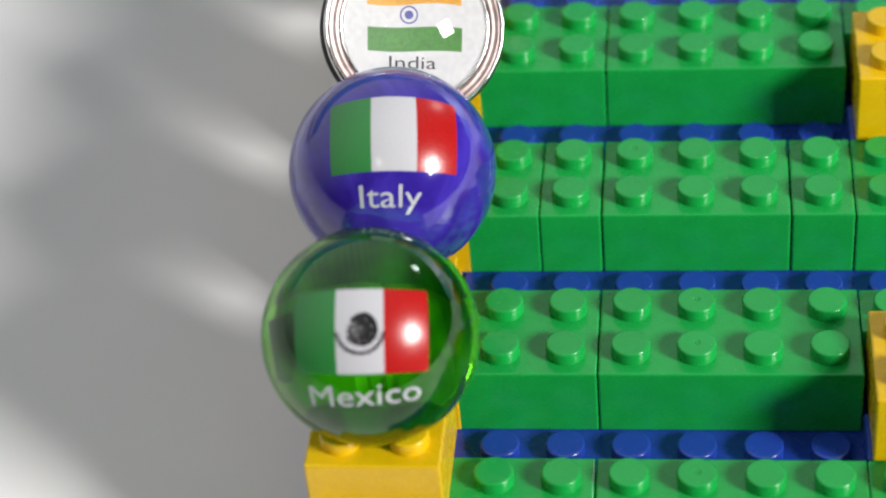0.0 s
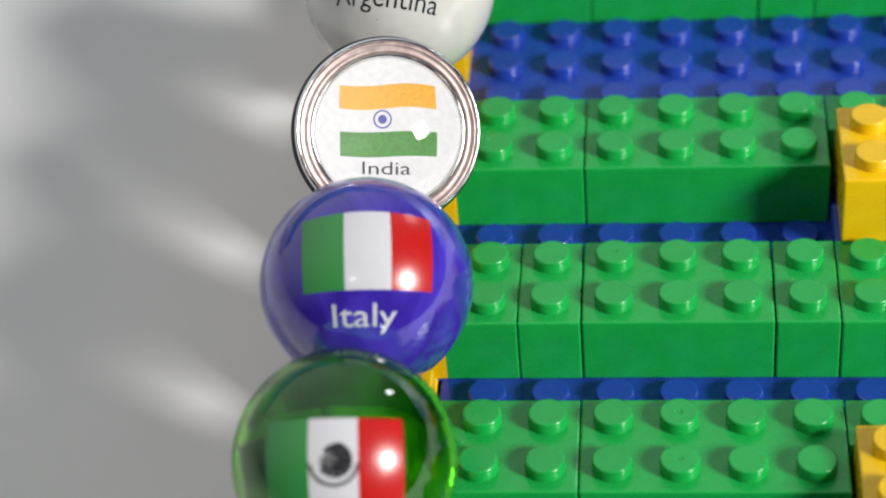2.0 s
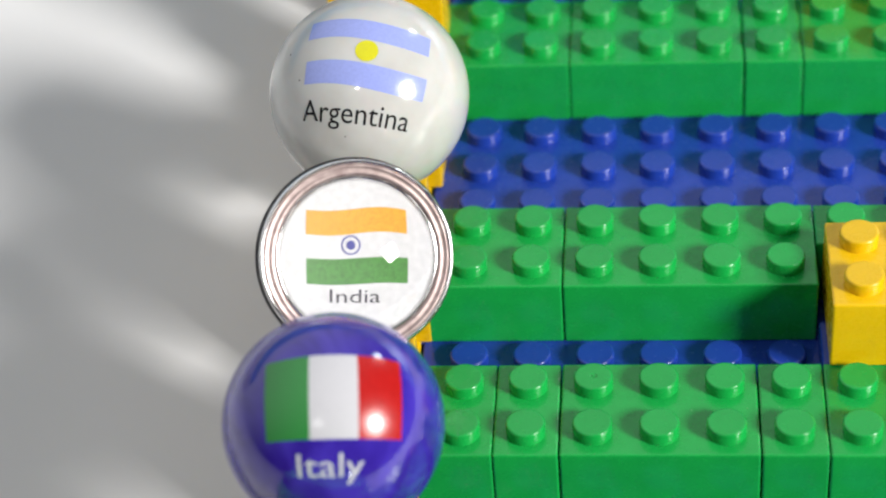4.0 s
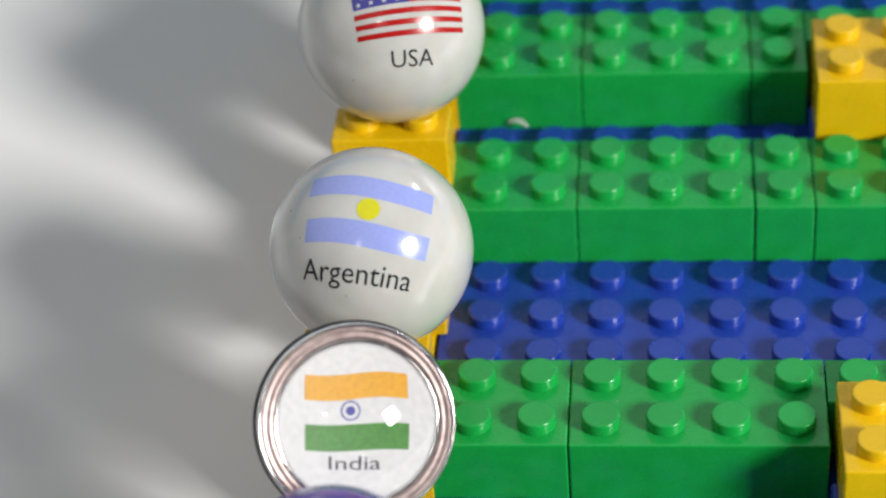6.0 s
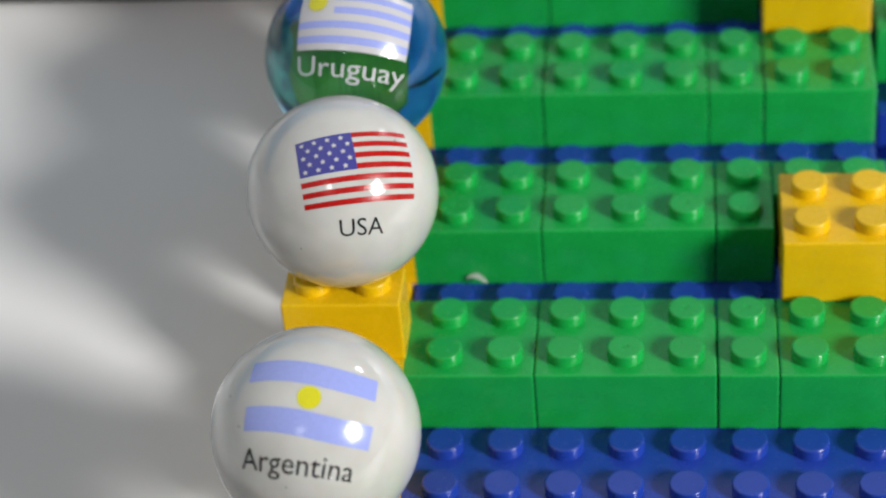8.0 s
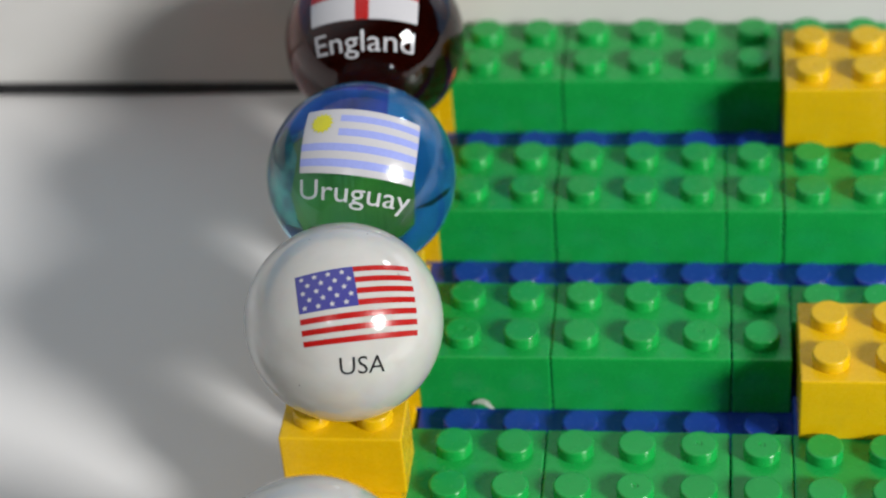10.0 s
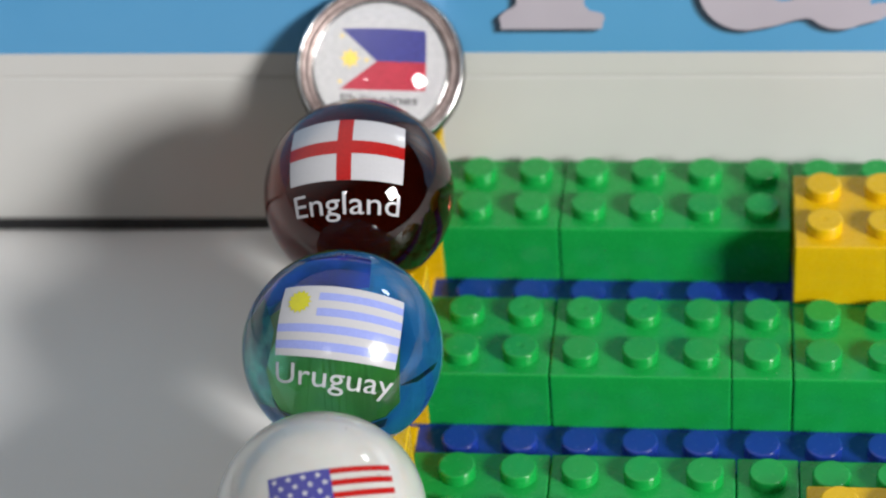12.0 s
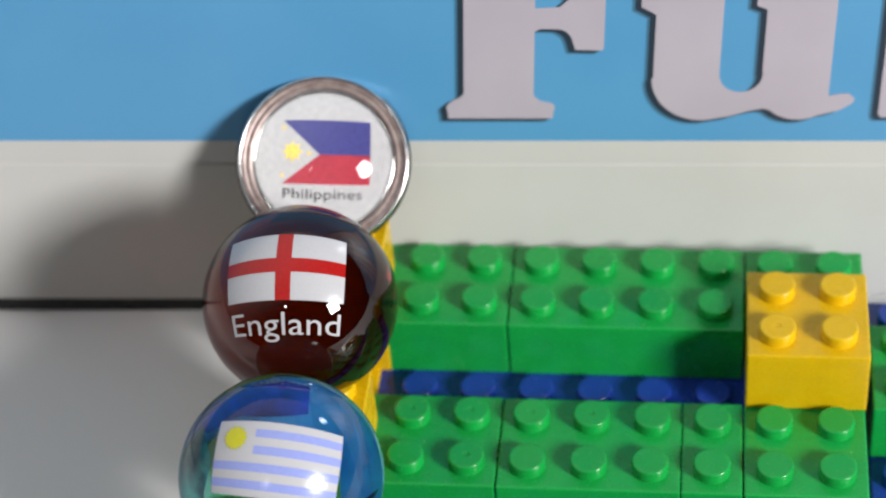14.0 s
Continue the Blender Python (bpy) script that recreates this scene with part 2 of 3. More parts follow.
# ---- blue bases and green rows ----
YELLOW_X = [0, 0.5, 0, 0.85, 0, 0.55, 0, 0.15]
SPLITS = ["242", "24y", "11312", "24y", "2312", "231y", "2312", "24y"]
for k, y in enumerate(ROW_Y):
    z = STEP * k
    front = 24 if k == 4 else 8
    depth = front // 8 + 2
    bottom = board_z(y - front) + 0.3
    studs = range(front // 8)
    brick("blue", 8, depth, ROW_X[k], y - front, bottom, z - bottom, "glossy blue toy brick base under a green row", "blue bases of the stairs", "base_brick", 0.0, studs, lip=2.3)
    col = 0
    for c in SPLITS[k]:
        if c == "y":
            brick("green", 2, 1, ROW_X[k] + col * GRID, y + 8, z, BRICK_H, "narrow green toy brick behind a yellow brick", "green bricks of the stairs")
            brick("blue", 2, 1, ROW_X[k] + col * GRID, y - 8, z, BRICK_H - STEP - 0.02, "thin blue plate hidden under a yellow brick", "plates under yellow bricks", "plate", 0, [])
            brick("yellow", 2, 2, ROW_X[k] + col * GRID + YELLOW_X[k], y - 8.5, z + BRICK_H - STEP, BRICK_H + 0.5, "glossy yellow square toy brick standing across a green row", "yellow end bricks")
            col += 2
        else:
            n = int(c)
            words = {1: "slim one-stud-wide", 2: "short square", 3: "six-stud", 4: "long eight-stud"}[n]
            brick("green", n, 2, ROW_X[k] + col * GRID, y, z, BRICK_H, words + " glossy green toy brick in the stairs", "green bricks of the stairs", lip=0.0 if col else 2.3)
            col += n
    # the lane of the marbles
    brick("blue", 2, 1, -17.5, y, board_z(y) + 0.3, z - board_z(y) - 0.3, "blue toy brick under the marble lane", "bases of the lane", "base_brick", 0.0, [])
    brick("yellow", 1, 5 if k == 3 else 3 if k < 7 else 2, -10.8, y, z, 6.4, "long narrow yellow toy brick beside the marbles", "yellow rails of the lane", studs=[])
    brick("yellow", 2, 1, -17.4, y - 0.06, z, BRICK_H, "yellow toy brick carrying a yellow lip brick", "yellow bricks of the lane", studs=[])
    brick("yellow", 2, 2 if k == 0 else 1, -17.5, y + (4.9 if k == 0 else 3.4), z + BRICK_H, BRICK_H, "glossy yellow toy brick under a marble", "yellow bricks of the lane")

brick("yellow", 2, 1, -17.3, 96.5, 3 * STEP + 6.4, 14.7, "yellow toy brick holding a marble from behind", "yellow bricks of the lane", studs=[])

# ---- neighbouring stairs ----
zg = STEP * 6
brick("blue", 4, 4, 65.2, 168, board_z(168, 80) + 0.3, zg - board_z(168, 80) - 0.3, "blue base of the neighbouring stairs", "neighbouring bases", "base_brick", 0, [0])
brick("green", 2, 2, 65.2, 176, zg, BRICK_H, "green toy brick of the neighbouring stairs", "neighbouring green bricks")
brick("green", 2, 2, 81.2, 176, zg, BRICK_H, "green toy brick of the neighbouring stairs", "neighbouring green bricks")
brick("blue", 4, 1, 65.2, 192, zg, STEP, "blue brick row behind the neighbouring stairs", "neighbouring bases", "base_brick", 0)
brick("blue", 4, 2, 65.2, 152, board_z(152, 80) + 0.3, zg - STEP - board_z(152, 80) - 0.3 if zg - STEP > board_z(152, 80) + 1 else 3.2, "blue base of the neighbouring stairs", "neighbouring bases", "base_brick", 0)

# ---- box behind ----
box = tagged(new("display_box"), "white and sky-blue printed cardboard box standing behind", "box")
box.matrix_world = pose(-0.00014, 0.19825, 0.03994, 0, 0, 5.14) @ pose(0, 0, 0, 0, 3.4, 0) @ pose(0, 0, 0, -8.4, 0, 0)
part("front_panel", rounded_box(-330, 330, 0.0, 120, 3.4, 27.35, 0.6), CARD_WHITE, box)
# black strip added to stand for the shaded gap beneath the box
part("gap_shade_strip", rounded_box(-329.5, 329.5, 0.15, 119, 1.5, 3.39, 0.1), BLACK_RUBBER, box, "black strip painted as the shaded gap under the box")
part("lid", rounded_box(-330.3, 330.3, -0.25, 120, 27.40, 31.0, 0.12), CARD_WHITE, box)
part("blue_panel", rounded_box(-330.3, 330.3, -0.25, 120, 31.0, 76, 0.02), CARD_BLUE, box, "sky-blue printed upper panel")


def arc(cx, cz, r, a0, a1, n=16, sx=1.0):
    return [(cx + sx * r * math.cos(radians(a0 + (a1 - a0) * i / n)), cz + r * math.sin(radians(a0 + (a1 - a0) * i / n))) for i in range(n + 1)]


def flat_shape(outline, y, thick=0.05):
    """A thin upright slab from an outline of (x, z) in millimetres."""
    bm = bmesh.new()
    f = bm.faces.new([bm.verts.new((x * MM, y * MM, z * MM)) for x, z in outline])
    ext = bmesh.ops.extrude_face_region(bm, geom=[f])
    for v in ext["geom"]:
        if isinstance(v, bmesh.types.BMVert):
            v.co.y -= thick * MM
    bmesh.ops.recalc_face_normals(bm, faces=bm.faces[:])
    return bm


STEM = ([(7.9, 33.6), (22.0, 33.6)] + arc(21.4, 35.3, 0.9, -40, 90, 6) + [(20.2, 36.5), (19.4, 37.4), (19.4, 47.6), (20.2, 48.0)]
        + arc(22.2, 45.8, 2.2, 80, 10, 6) + [(24.8, 44.7), (28.4, 44.6), (28.6, 45.0), (28.6, 60.0), (24.0, 60.0), (24.0, 52.8), (22.6, 51.4), (19.4, 51.2), (19.4, 70.0), (10.0, 70.0), (10.0, 37.6)]
        + [(9.3, 36.9), (8.6, 36.6)] + arc(8.6, 35.3, 0.95, 110, 215, 6))
BOWL = ([(35.3, 50.2), (35.3, 40.0)] + arc(42.0, 40.2, 6.9, 180, 275, 14) + [(46.0, 34.0), (48.6, 34.9), (50.2, 35.2)]
        + arc(55.0, 38.9, 5.5, 225, 300, 10) + [(60.5, 34.9), (62.2, 36.1), (62.5, 36.8), (61.6, 37.7), (60.2, 37.6), (58.9, 37.3), (58.9, 70.0), (48.4, 70.0), (48.4, 51.6), (49.8, 51.0), (49.8, 41.2)]
        + arc(47.0, 40.8, 2.9, 0, -180, 12) + [(44.1, 70.0), (33.3, 70.0), (33.3, 51.4)])
NEXT = [(66.2, 33.8), (78.0, 33.8), (78.0, 70.0), (65.8, 70.0), (65.8, 34.4)]
for outline in (STEM, BOWL, NEXT):
    outline = [(1.02 * x - 2.6, 0.97 * z + 2.15) for x, z in outline]
    shape = part("printed_shape", flat_shape(outline, -0.36), PRINT_LILAC, box, "pale lilac printed shape")
    for i in range(3):
        d = 0.45 + 0.38 * i
        part("printed_edge", flat_shape([(x - d, z - 0.55 * d) for x, z in outline], -0.26 - 0.02 * (2 - i), 0.02), (PRINT_DARK, PRINT_DARK, PRINT_MID)[i], shape, "dark printed edge")

# ---- marbles ----
R = 12.78


def wrap(u, v, n, eu, ev, r):
    """The place on a ball of radius r that lies u to the right and v above the point n, along its surface."""
    s = math.hypot(u, v)
    if s < 1e-9:
        return n * r
    a = s / R
    return (n * math.cos(a) + (eu * u + ev * v) * (math.sin(a) / s)) * r


class Print:
    """Prints on the ball, or flat where flat is set; places in millimetres from the middle of the print."""

    def __init__(self, thing, n, right, flat=None, rise=0.0):
        self.thing, self.n, self.flat, self.rise = thing, Vector(n).normalized(), flat, rise
        right = Vector(right)
        self.u = (right - self.n * right.dot(self.n)).normalized()
        self.v = self.n.cross(self.u)

    def place(self, u, v, lift):
        if self.flat is not None:
            return Vector((u, v, self.flat + lift)) * MM
        return wrap(u, v + self.rise, self.n, self.u, self.v, R + lift) * MM

    def patch(self, name, u0, u1, v0, v1, ink_, lift=0.02, wave=0.0, label="", cut=None):
        """A rectangle; wave bends it up and down; cut(s) gives its left end at the height s of 0 to 1."""
        nu, nv = max(3, int((u1 - u0) / 0.5)), max(2, int((v1 - v0) / 0.5))
        bm = bmesh.new()
        grid = []
        for j in range(nv + 1):
            v = v0 + (v1 - v0) * j / nv
            left = u0 if cut is None else cut(j / nv)
            row = []
            for i in range(nu + 1):
                u = left + (u1 - left) * i / nu
                row.append(bm.verts.new(self.place(u, v + wave * math.sin(2 * math.pi * (u - u0) / (u1 - u0)), lift)))
            grid.append(row)
        for a, b in zip(grid, grid[1:]):
            for i in range(nu):
                bm.faces.new((a[i], a[i + 1], b[i + 1], b[i]))
        return part(name, bm, ink_, self.thing, label)

    def fan(self, name, u, v, radii, ink_, lift=0.03, label="", turn=0.0):
        """A disc, star or sun: radii run round it."""
        bm = bmesh.new()
        self.add_fan(bm, u, v, radii, lift, turn)
        return part(name, bm, ink_, self.thing, label)

    def add_fan(self, bm, u, v, radii, lift, turn=0.0):
        c = bm.verts.new(self.place(u, v, lift))
        k = len(radii)
        ring = [bm.verts.new(self.place(u + r * math.cos(turn + 2 * math.pi * i / k), v + r * math.sin(turn + 2 * math.pi * i / k), lift)) for i, r in enumerate(radii)]
        for i in range(k):
            bm.faces.new((c, ring[i], ring[(i + 1) % k]))

    def words(self, text, u0, u1, base, cap, ink_, lift=0.03, tilt=0.0, label=""):
        """Lettering from u0 to u1 on the line v = base, with capitals of that height."""
        data = bpy.data.curves.new("lettering", "FONT")
        data.body, data.size, data.resolution_u = text, 1.0, 3
        data.offset = 0.0
        ob = bpy.data.objects.new("lettering", data)
        scene.collection.objects.link(ob)
        deps = bpy.context.evaluated_depsgraph_get()
        me = bpy.data.meshes.new_from_object(ob.evaluated_get(deps))
        bpy.data.objects.remove(ob)
        bm = bmesh.new()
        bm.from_mesh(me)
        bpy.data.meshes.remove(me)
        bmesh.ops.triangulate(bm, faces=bm.faces[:])
        xs = [v.co.x for v in bm.verts]
        x0, x1 = min(xs), max(xs)
        ky = cap / 0.70
        kx = (u1 - u0) / (x1 - x0)
        for v in bm.verts:
            v.co = Vector((u0 + (v.co.x - x0) * kx, base + v.co.y * ky, 0))
        for _ in range(3):
            long = [e for e in bm.edges if e.calc_length() > 0.55]
            if not long:
                break
            bmesh.ops.subdivide_edges(bm, edges=long, cuts=1)
            bmesh.ops.triangulate(bm, faces=[f for f in bm.faces if len(f.verts) > 3])
        for v in bm.verts:
            u, w = v.co.x, v.co.y
            v.co = self.place(u, w + tilt * (u - u0) / (u1 - u0), lift)
        bmesh.ops.recalc_face_normals(bm, faces=bm.faces[:])
        return part("lettering", bm, ink_, self.thing, label)


def marble(mat, centre, label):
    bm = bmesh.new()
    bmesh.ops.create_uvsphere(bm, u_segments=128, v_segments=64, radius=R * MM)
    ob = new("marble", mesh_from(bm, "marble", mat, True))
    ob.location = Vector(centre) * MM
    return tagged(ob, label, "marble", "marbles on the stairs")


def circle(r, k=32):
    return [r] * k


def tricolour(p, first, last, first_label):
    p.patch("flag_stripe", -8.05, -2.70, -4.85, 4.85, first, label=first_label)
    p.patch("flag_stripe", -2.70, 2.75, -4.85, 4.85, INK_WHITE, label="white flag stripe")
    p.patch("flag_stripe", 2.75, 8.05, -4.85, 4.85, last, label="red flag stripe")


def inner_sheet(ball, facing, outline, depth, mat, name, label, ripple=0.25):
    """A thin coloured sheet added within a clear marble to colour the view through it. outline: in ball radii, as it is
    seen through the glass from the side it faces; the glass shows the middle of the ball half as large again, so the
    sheet itself is smaller."""
    n = Vector(facing).normalized()
    u = Vector((1.0, 0.10, -0.06))
    u = (u - n * u.dot(n)).normalized()
    v = n.cross(u)
    points = []
    for (x0, y0), (x1, y1) in zip(outline, outline[1:] + outline[:1]):
        steps = max(1, int(math.hypot(x1 - x0, y1 - y0) / 0.06))
        points += [(x0 + (x1 - x0) * i / steps, y0 + (y1 - y0) * i / steps) for i in range(steps)]
    bm = bmesh.new()
    ring = []
    for x, y in points:
        h = min(math.hypot(x, y), 0.985)
        bend = math.asin(h) - math.asin(h / 1.5)
        k = 1 / (1.5 * math.cos(bend))
        lift = depth + ripple * math.sin(7 * x + 3 * y)
        ring.append(bm.verts.new((u * x * k * R + v * y * k * R + n * lift) * MM))
    face = bm.faces.new(ring)
    bmesh.ops.triangulate(bm, faces=[face])
    bmesh.ops.solidify(bm, geom=bm.faces[:], thickness=0.25 * MM)
    return part(name, bm, mat, ball, label)


def round_outline(r, a0=0, a1=360, n=40):
    return [(r * math.cos(radians(a0 + (a1 - a0) * i / n)), r * math.sin(radians(a0 + (a1 - a0) * i / n))) for i in range(n)]


m = marble(GREEN_GLASS, (-9.36, 14.98, 30.72), "clear green glass marble with a green-white-red flag print")
p = Print(m, (0.049, -0.716, 0.696), (0.999, 0.052, -0.017))
tricolour(p, INK_GREEN, INK_RED, "green flag stripe")
eagle = [(-0.2, 1.75), (0.55, 1.9), (1.25, 1.55), (1.75, 0.85), (1.9, 0.0), (1.7, -0.8), (1.1, -1.45), (0.3, -1.75), (-0.5, -1.6), (-1.2, -1.25), (-1.55, -0.7), (-1.0, -0.55),
         (-1.65, -0.1), (-1.1, 0.1), (-1.5, 0.55), (-0.8, 0.5), (-1.1, 1.1), (-0.75, 1.45)]
bm = bmesh.new()
rings = [[bm.verts.new(p.place(0.15 + x * k, 0.15 + y * k, 0.05)) for x, y in eagle] for k in (0.35, 0.7, 1.05)]
bm.faces.new(rings[0])
for a, b in zip(rings, rings[1:]):
    for i in range(len(eagle)):
        j = (i + 1) % len(eagle)
        bm.faces.new((a[i], b[i], b[j], a[j]))
part("emblem", bm, INK_BLACK, m, "black round emblem of a bird")
for i in range(15):
    a = radians(192 + 156 * i / 14)
    p.fan("wreath_leaf", 0.1 + 2.65 * math.cos(a), 0.2 + 2.65 * math.sin(a), [0.34, 0.20, 0.36, 0.22, 0.3, 0.2], INK_BLACK, 0.06, "small black wreath leaf", i)
bm = bmesh.new()
for i in range(4):
    a = radians(60 - 42 * i)
    p.add_fan(bm, 0.25 + 1.25 * math.cos(a), 0.15 + 1.25 * math.sin(a), [0.20, 0.04, 0.05, 0.04] * 2, 0.085, a + 1.2)
for x, y in ((-0.4, 0.9), (-0.55, 0.15), (-0.3, -0.5), (0.0, -1.1), (-0.8, -0.9), (0.1, 0.4)):
    p.add_fan(bm, x, y, [0.20, 0.07, 0.12, 0.06, 0.16, 0.07], 0.085, 3 * x)
part("emblem_flecks", bm, INK_WHITE, m, "white flecks in the emblem")
p.words("Mexico", -6.64, 7.24, -9.15, 2.85, INK_WHITE, tilt=0.6)
GREEN_FACING = (0.19, -0.74, 0.65)
# added sheets: focused light in lime, shade in dark green, painted within the ball
inner_sheet(m, GREEN_FACING, round_outline(0.86), -0.9, CAUSTIC_LIME, "caustic_sheet", "lime core sheet painted as light focused through the glass", 0.5)
inner_sheet(m, GREEN_FACING, [(-0.86, 0.30), (-0.62, 0.42), (-0.1, 0.50), (0.45, 0.45), (0.72, 0.30), (0.86, 0.32)] + round_outline(0.93, 20, 160), 0.0, SHADE_MOSS, "shade_sheet", "dark green sheet painted as shade seen through the glass")
inner_sheet(m, GREEN_FACING, [(-0.60, -0.66), (-0.25, -0.58), (0.15, -0.66), (0.50, -0.60), (0.64, -0.66)] + round_outline(0.95, 314, 228), 0.2, SHADE_MOSS, "shade_sheet", "dark green sheet painted as shade seen through the glass")
inner_sheet(m, GREEN_FACING, [(-0.95, 0.15), (-0.74, 0.25), (-0.66, -0.1), (-0.74, -0.42), (-0.86, -0.40)], 0.4, SHADE_MOSS, "shade_sheet", "dark green sheet painted as shade seen through the glass")

m = marble(VIOLET_GLASS, (-8.74, 38.6, 36.87), "opaque violet-blue swirled marble with a green-white-red flag print")
p = Print(m, (0.144, -0.506, 0.85), (0.988, 0.121, -0.095))
tricolour(p, INK_GREEN, INK_RED, "green flag stripe")
p.words("Italy", -4.4, 3.52, -9.2, 2.85, INK_WHITE)

m = marble(WHITE_GLASS, (-8.12, 86.11, 48.67), "opaque white marble with a pale blue and white flag print")
p = Print(m, (0.11, -0.49, 0.865), (0.986, -0.056, -0.157))
p.patch("flag_stripe", -8.3, 7.8, 1.65, 4.65, INK_LILAC, wave=0.15, label="pale blue flag stripe")
p.patch("flag_stripe", -7.85, 8.15, -4.6, -1.55, INK_LILAC, wave=0.15, label="pale blue flag stripe")
p.fan("flag_sun", -0.1, 0.1, circle(1.42), INK_SUN, 0.05, label="yellow disc")
p.words("Argentina", -8.0, 6.94, -9.4, 2.8, INK_BLACK, tilt=0.45)

m = marble(WHITE_GLASS, (-8.70, 124.13, 56.6), "opaque white marble with a striped and starred flag print")
p = Print(m, (0.323, -0.584, 0.745), (0.931, 0.339, -0.138))
for i in range(7):
    top_v = 4.75 - i * 1.46
    p.patch("flag_stripe", (-0.35 if i < 4 else -7.85), 7.75, top_v - 0.74, top_v, INK_RED, label="red flag stripe")
p.patch("flag_canton", -7.82, -0.3, -0.40, 4.78, INK_NAVY, 0.03, label="navy canton with white stars")
for j in range(5):
    for i in range(4):
        p.fan("flag_star", -7.0 + 1.75 * i + (0.72 if j % 2 else 0.0), 4.15 - j * 0.98, [0.42, 0.17] * 5, INK_WHITE, 0.045, "small white star", radians(90))
p.words("USA", -3.42, 2.7, -8.95, 2.4, INK_BLACK, tilt=-0.2)

m = marble(SKY_GLASS, (-9.02, 147.95, 62.21), "clear light-blue glass marble with a striped sun flag print")
p = Print(m, (0.13, -0.53, 0.838), (0.989, 0.007, -0.15))
p.patch("flag_field", -8.05, 8.05, -4.7, 4.7, INK_WHITE, label="white flag field")
for i in range(4):
    v = 3.65 - 2.12 * i
    p.patch("flag_stripe", (-2.9 if i < 2 else -8.05), 8.05, v - 1.06, v, INK_LILAC, 0.04, label="pale blue flag stripe")
p.fan("flag_sun", -5.4, 2.35, [1.65, 1.25] * 14, INK_SUN, 0.08, label="yellow sun")
p.words("Uruguay", -7.9, 8.3, -8.3, 2.8, INK_WHITE)
SKY_FACING = (0.17, -0.752, 0.637)
# added sheets that colour what shows through the clear blue ball
inner_sheet(m, SKY_FACING, round_outline(0.94), -1.2, SHEET_SKY, "sky_sheet", "pale blue sheet added within the glass", 0.1)
inner_sheet(m, SKY_FACING, [(-0.70, 0.42), (-0.40, 0.58), (0.26, 0.60), (0.28, 0.86), (0.05, 0.93), (-0.30, 0.88), (-0.60, 0.70), (-0.82, 0.46)], -0.4, SHEET_BLUE, "blue_sheet", "royal blue sheet added within the glass")
inner_sheet(m, SKY_FACING, [(-0.78, 0.30), (-0.55, 0.45), (0.56, 0.20), (0.56, -0.52), (0.42, -0.66), (0.10, -0.76), (-0.30, -0.74), (-0.62, -0.58), (-0.78, -0.25)], 0.0, SHEET_GREEN, "green_sheet", "leaf-green sheet added within the glass")
inner_sheet(m, SKY_FACING, [(-0.96, 0.26), (-0.78, 0.52), (-0.70, 0.20), (-0.76, -0.20), (-0.66, -0.56), (-0.82, -0.50), (-0.96, -0.20)], 0.2, SHEET_TEAL, "teal_sheet", "rippled teal sheet added within the glass", 0.5)
inner_sheet(m, SKY_FACING, [(0.57, -0.36), (0.76, -0.26), (0.94, -0.12), (0.90, -0.20), (0.74, -0.32)], 0.3, SHEET_DARK, "dark_line", "dark strip added within the glass", 0.0)
inner_sheet(m, SKY_FACING, [(-0.62, -0.60), (-0.30, -0.76), (0.10, -0.79), (0.44, -0.68), (0.40, -0.76), (0.05, -0.86), (-0.35, -0.83)], 0.3, SHEET_DARK, "dark_line", "dark strip added within the glass", 0.0)

m = marble(MAROON_GLASS, (-9.85, 172.96, 67.86), "dark maroon glass marble with a red cross flag print")
p = Print(m, (-0.001, -0.405, 0.914), (0.999, 0.032, 0.015))
p.patch("flag_field", -8.0, 8.0, -4.55, 4.55, INK_WHITE, label="white flag field")
p.patch("flag_cross", -8.0, 8.0, -0.95, 0.95, INK_RED, 0.04, label="red bar of the cross")
p.patch("flag_cross", -0.98, 0.98, -4.55, 4.55, INK_RED, 0.05, label="red bar of the cross")
p.words("England", -7.6, 7.75, -8.95, 3.0, INK_WHITE)


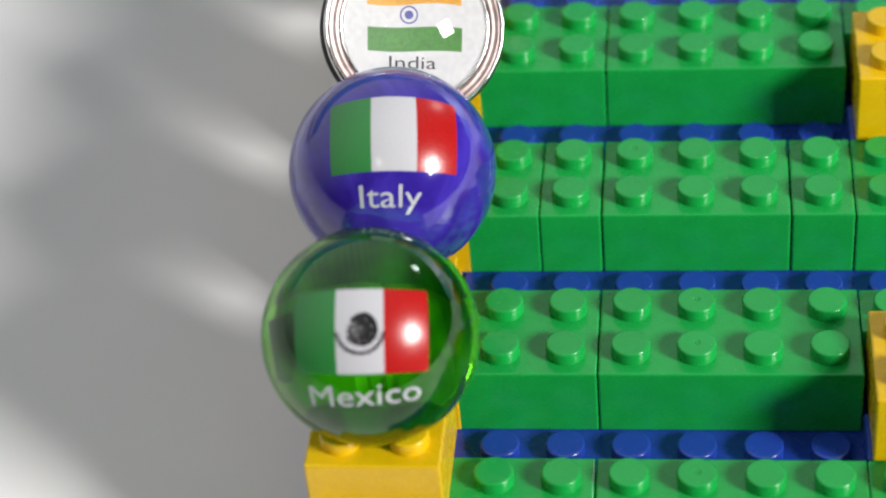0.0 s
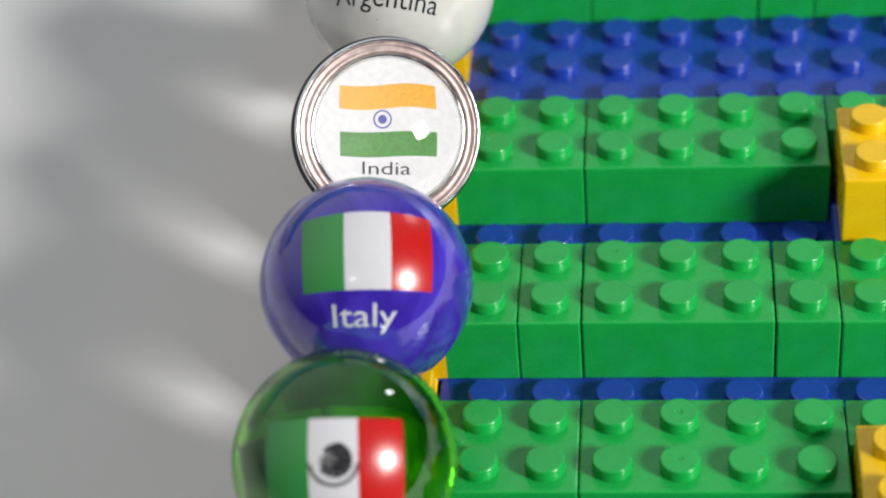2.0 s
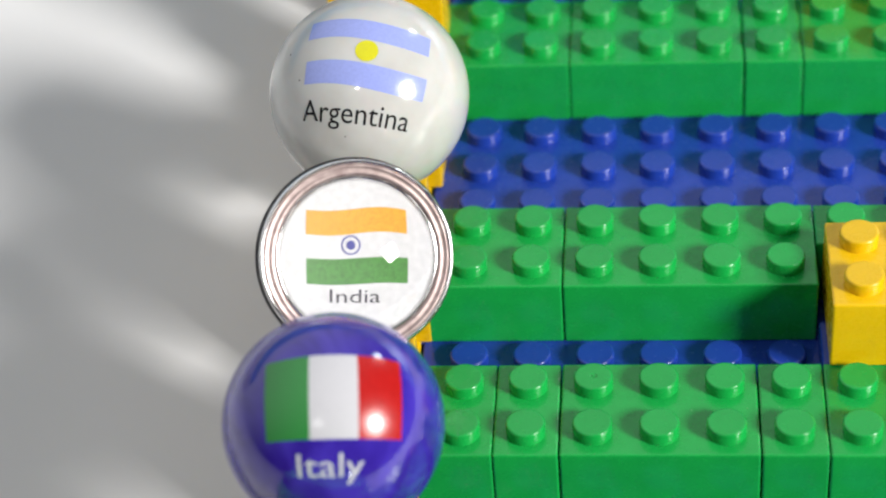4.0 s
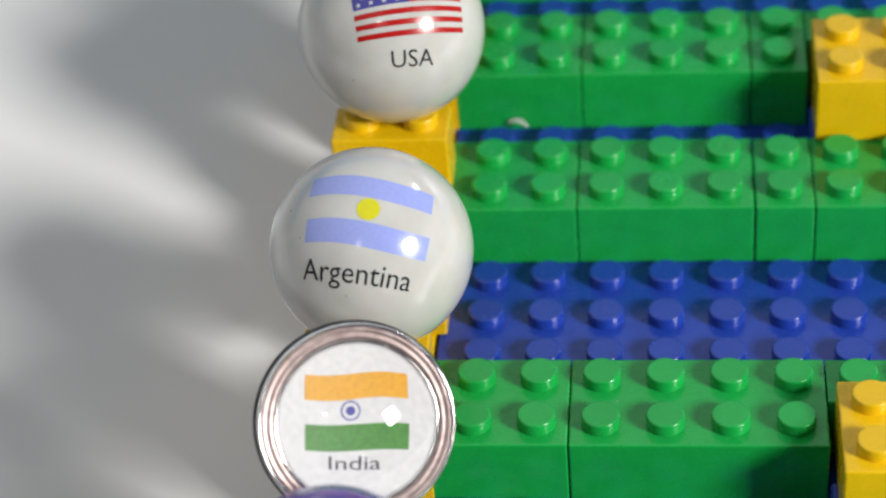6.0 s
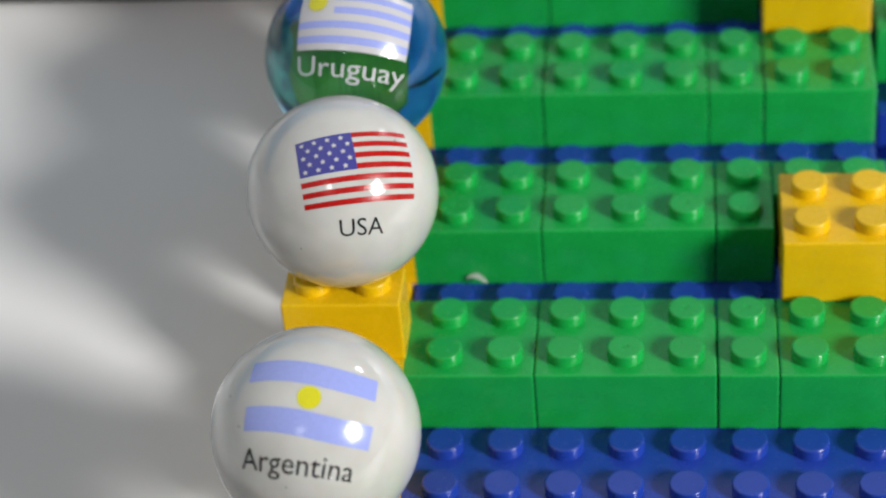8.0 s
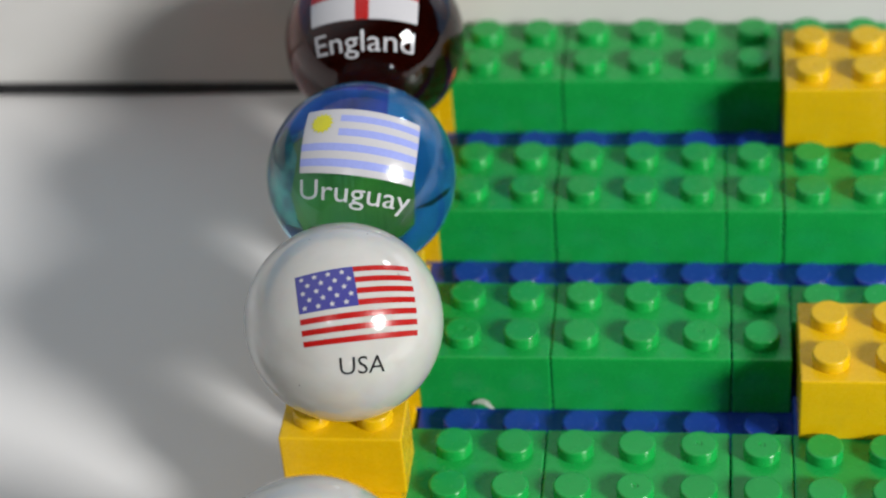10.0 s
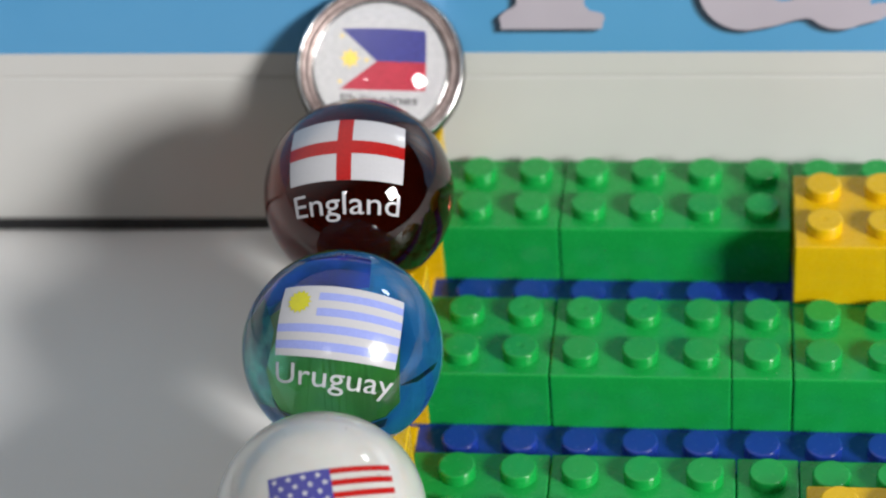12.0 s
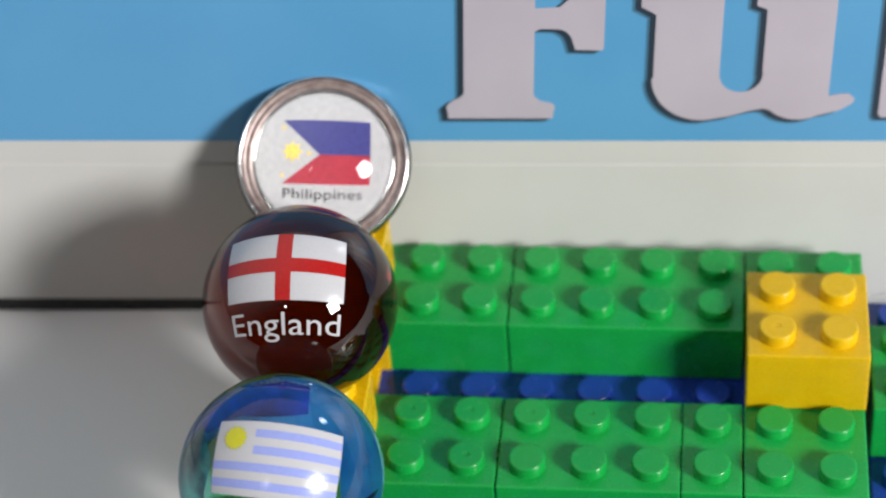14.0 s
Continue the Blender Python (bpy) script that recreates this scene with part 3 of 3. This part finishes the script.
# ---- glass-domed caps ----
def domed_cap(centre, facing, right, label):
    """A metal cap with a glass dome over a printed paper; its z axis faces out."""
    n = Vector(facing).normalized()
    right = Vector(right)
    u = (right - n * right.dot(n)).normalized()
    v = n.cross(u)
    cap = new("glass_cap")
    cap.matrix_world = Matrix.Translation(Vector(centre) * MM) @ Matrix((u, v, n)).transposed().to_4x4()
    part("backing", lathe([(0, -5.2), (10.2, -5.2), (11.85, -3.4), (12.0, -1.3), (11.4, -0.95), (0, -0.95)], 96), BLACK_RUBBER, cap, "black backing", True)
    part("rim", lathe([(11.15, -0.9), (11.45, -0.9), (11.72, -0.45), (11.70, 0.25), (11.5, 0.55), (11.3, 0.55), (11.15, 0.25), (11.15, -0.9)], 96), STEEL, cap, "polished steel rim", True)
    part("inner_rim", lathe([(9.75, -0.9), (11.14, -0.9), (11.14, 0.25), (10.8, 0.0), (10.3, -0.02), (9.8, 0.18), (9.75, -0.9)], 96), DULL_RIM, cap, "dull brownish inner rim", True)
    part("bezel", lathe([(9.24, -0.9), (9.74, -0.9), (9.74, 0.12), (9.6, 0.24), (9.4, 0.18), (9.24, -0.05), (9.24, -0.9)], 96), STEEL, cap, "thin polished ring round the dome", True)
    part("print_paper", lathe([(0, -0.5), (9.12, -0.5), (9.12, -0.16), (0, -0.16)], 64), PAPER, cap, "white printed paper")
    bow = (9.2 ** 2 + 2.9 ** 2) / (2 * 2.9)
    dome = [(9.2, -0.6)]
    for i in range(25):
        a = math.asin(9.2 / bow) * (1 - i / 24)
        dome.append((bow * math.sin(a) if i < 24 else 0, 2.9 - bow * (1 - math.cos(a))))
    glass = part("dome", lathe([(0, -0.6)] + dome, 96), CLEAR_GLASS, cap, "clear glass dome", True)
    glass.visible_shadow = False
    return tagged(cap, label, "glass cap", "caps on the stairs"), Print(cap, (0, 0, 1), (1, 0, 0), flat=-0.14)


K = 0.965    # the dome enlarges the print
c, p = domed_cap((-7.45, 59.35, 44.22), (0.275, -0.75, 0.62), (0.995, 0.07, -0.07), "steel-rimmed glass cap with an orange-white-green flag print")
p.patch("flag_stripe", -6.2 * K, 6.0 * K, 2.75 * K, 5.75 * K, INK_ORANGE, wave=-0.22, label="faded orange stripe")
p.patch("flag_stripe", -6.1 * K, 6.1 * K, -3.15 * K, -0.1 * K, INK_FADED_GREEN, wave=-0.12, label="faded green stripe")
p.fan("flag_wheel", -0.8 * K, 1.4 * K, circle(1.15 * K), INK_FADED_BLUE, 0.03, "dark blue wheel")
p.fan("flag_wheel", -0.8 * K, 1.4 * K, circle(0.95 * K), PAPER, 0.04)
p.fan("flag_wheel", -0.8 * K, 1.4 * K, circle(0.55 * K), INK_FADED_BLUE, 0.05)
p.words("India", -3.3 * K, 2.75 * K, -5.4 * K, 1.65 * K, INK_GREY)

c, p = domed_cap((-9.51, 195.45, 72.9), (0.146, -0.71, 0.69), (0.992, 0.085, -0.087), "steel-rimmed glass cap with a blue-red triangle flag print")
p.patch("flag_stripe", -5.6 * K, 6.4 * K, 0.8 * K, 5.5 * K, INK_FADED_BLUE, label="faded blue half", cut=lambda s: (-0.5 - 5.1 * s) * K)
p.patch("flag_stripe", -5.6 * K, 6.4 * K, -3.2 * K, 0.8 * K, INK_FADED_RED, label="faded red half", cut=lambda s: (-0.5 - 5.1 * (1 - s)) * K)
p.fan("flag_sun", -4.2 * K, 1.15 * K, [1.5 * K, 0.85 * K] * 8, INK_ORANGE_SUN, 0.03, "yellow sun")
for u, v in ((-5.5, 4.4), (-5.6, -2.1), (-1.9, 0.95)):
    p.fan("flag_star", u * K, v * K, [0.42 * K, 0.18 * K] * 5, INK_ORANGE_SUN, 0.03, "small yellow star", radians(90))
p.words("Philippines", -5.5 * K, 5.4 * K, -5.2 * K, 1.4 * K, INK_GREY)

# ---- specks of dirt on the pale marbles, and a scrap on the stairs ----
for ob in [o for o in scene.objects if o.name.startswith("marble") and o.data.materials[0] == WHITE_GLASS]:
    q = Print(ob, (0.1, -0.6, 0.8), (1, 0, 0))
    for i in range(5):
        a, s = random.uniform(0, 6.28), random.uniform(8.5, 13.0)
        q.fan("speck", s * math.cos(a), s * math.sin(a), [random.uniform(0.06, 0.17) for _ in range(7)], INK_GREY, 0.01, "grey speck of dirt")

bm = bmesh.new()
for i in range(9):
    u = i / 8
    for w in (-0.45, 0.45):
        bm.verts.new(Vector((3.2 * (u - 0.5), w * math.sin(math.pi * (0.1 + 0.8 * u)) + 0.25 * math.sin(4 * u), 0.5 * math.sin(3.1 * u) + 0.1 * w)) * MM)
bm.verts.ensure_lookup_table()
for i in range(8):
    bm.faces.new((bm.verts[2 * i], bm.verts[2 * i + 1], bm.verts[2 * i + 3], bm.verts[2 * i + 2]))
bmesh.ops.solidify(bm, geom=bm.faces[:], thickness=0.12 * MM)
scrap = new("scrap", mesh_from(bm, "scrap", SCRAP_WHITE, True))
scrap.matrix_world = pose(0.0069, 0.1345, (5 * STEP + 1.85) * MM, 8, 0, -18)
tagged(scrap, "small white scrap of plastic lying on blue studs", "scrap")

# ---- dust on the bricks ----
verts, faces = [], []
for i in range(170):
    k = random.choice((0, 1, 2, 3, 4, 5, 6, 6, 7, 7))
    x, y = random.uniform(0.5, 63.5), random.choice((0.7, 8.0, 15.3)) + random.uniform(-0.6, 0.6) + ROW_Y[k]
    if k % 2 and x > 47:
        x -= 20
    c = Vector((x, y, STEP * k + BRICK_H + 0.02))
    n = len(verts)
    for j in range(3):
        a = random.uniform(0, 6.28)
        verts.append((c + Vector((math.cos(a), math.sin(a), 0)) * random.uniform(0.05, 0.14)) * MM)
    verts.append((c + Vector((0, 0, random.uniform(0.04, 0.12)))) * MM)
    faces += [(n, n + 1, n + 3), (n + 1, n + 2, n + 3), (n + 2, n, n + 3)]
me = bpy.data.meshes.new("dust")
me.from_pydata(verts, [], faces)
me.materials.append(MOULD)
tagged(new("dust", me), "pale dust grains lying on green bricks", "dust", kind="stuff")
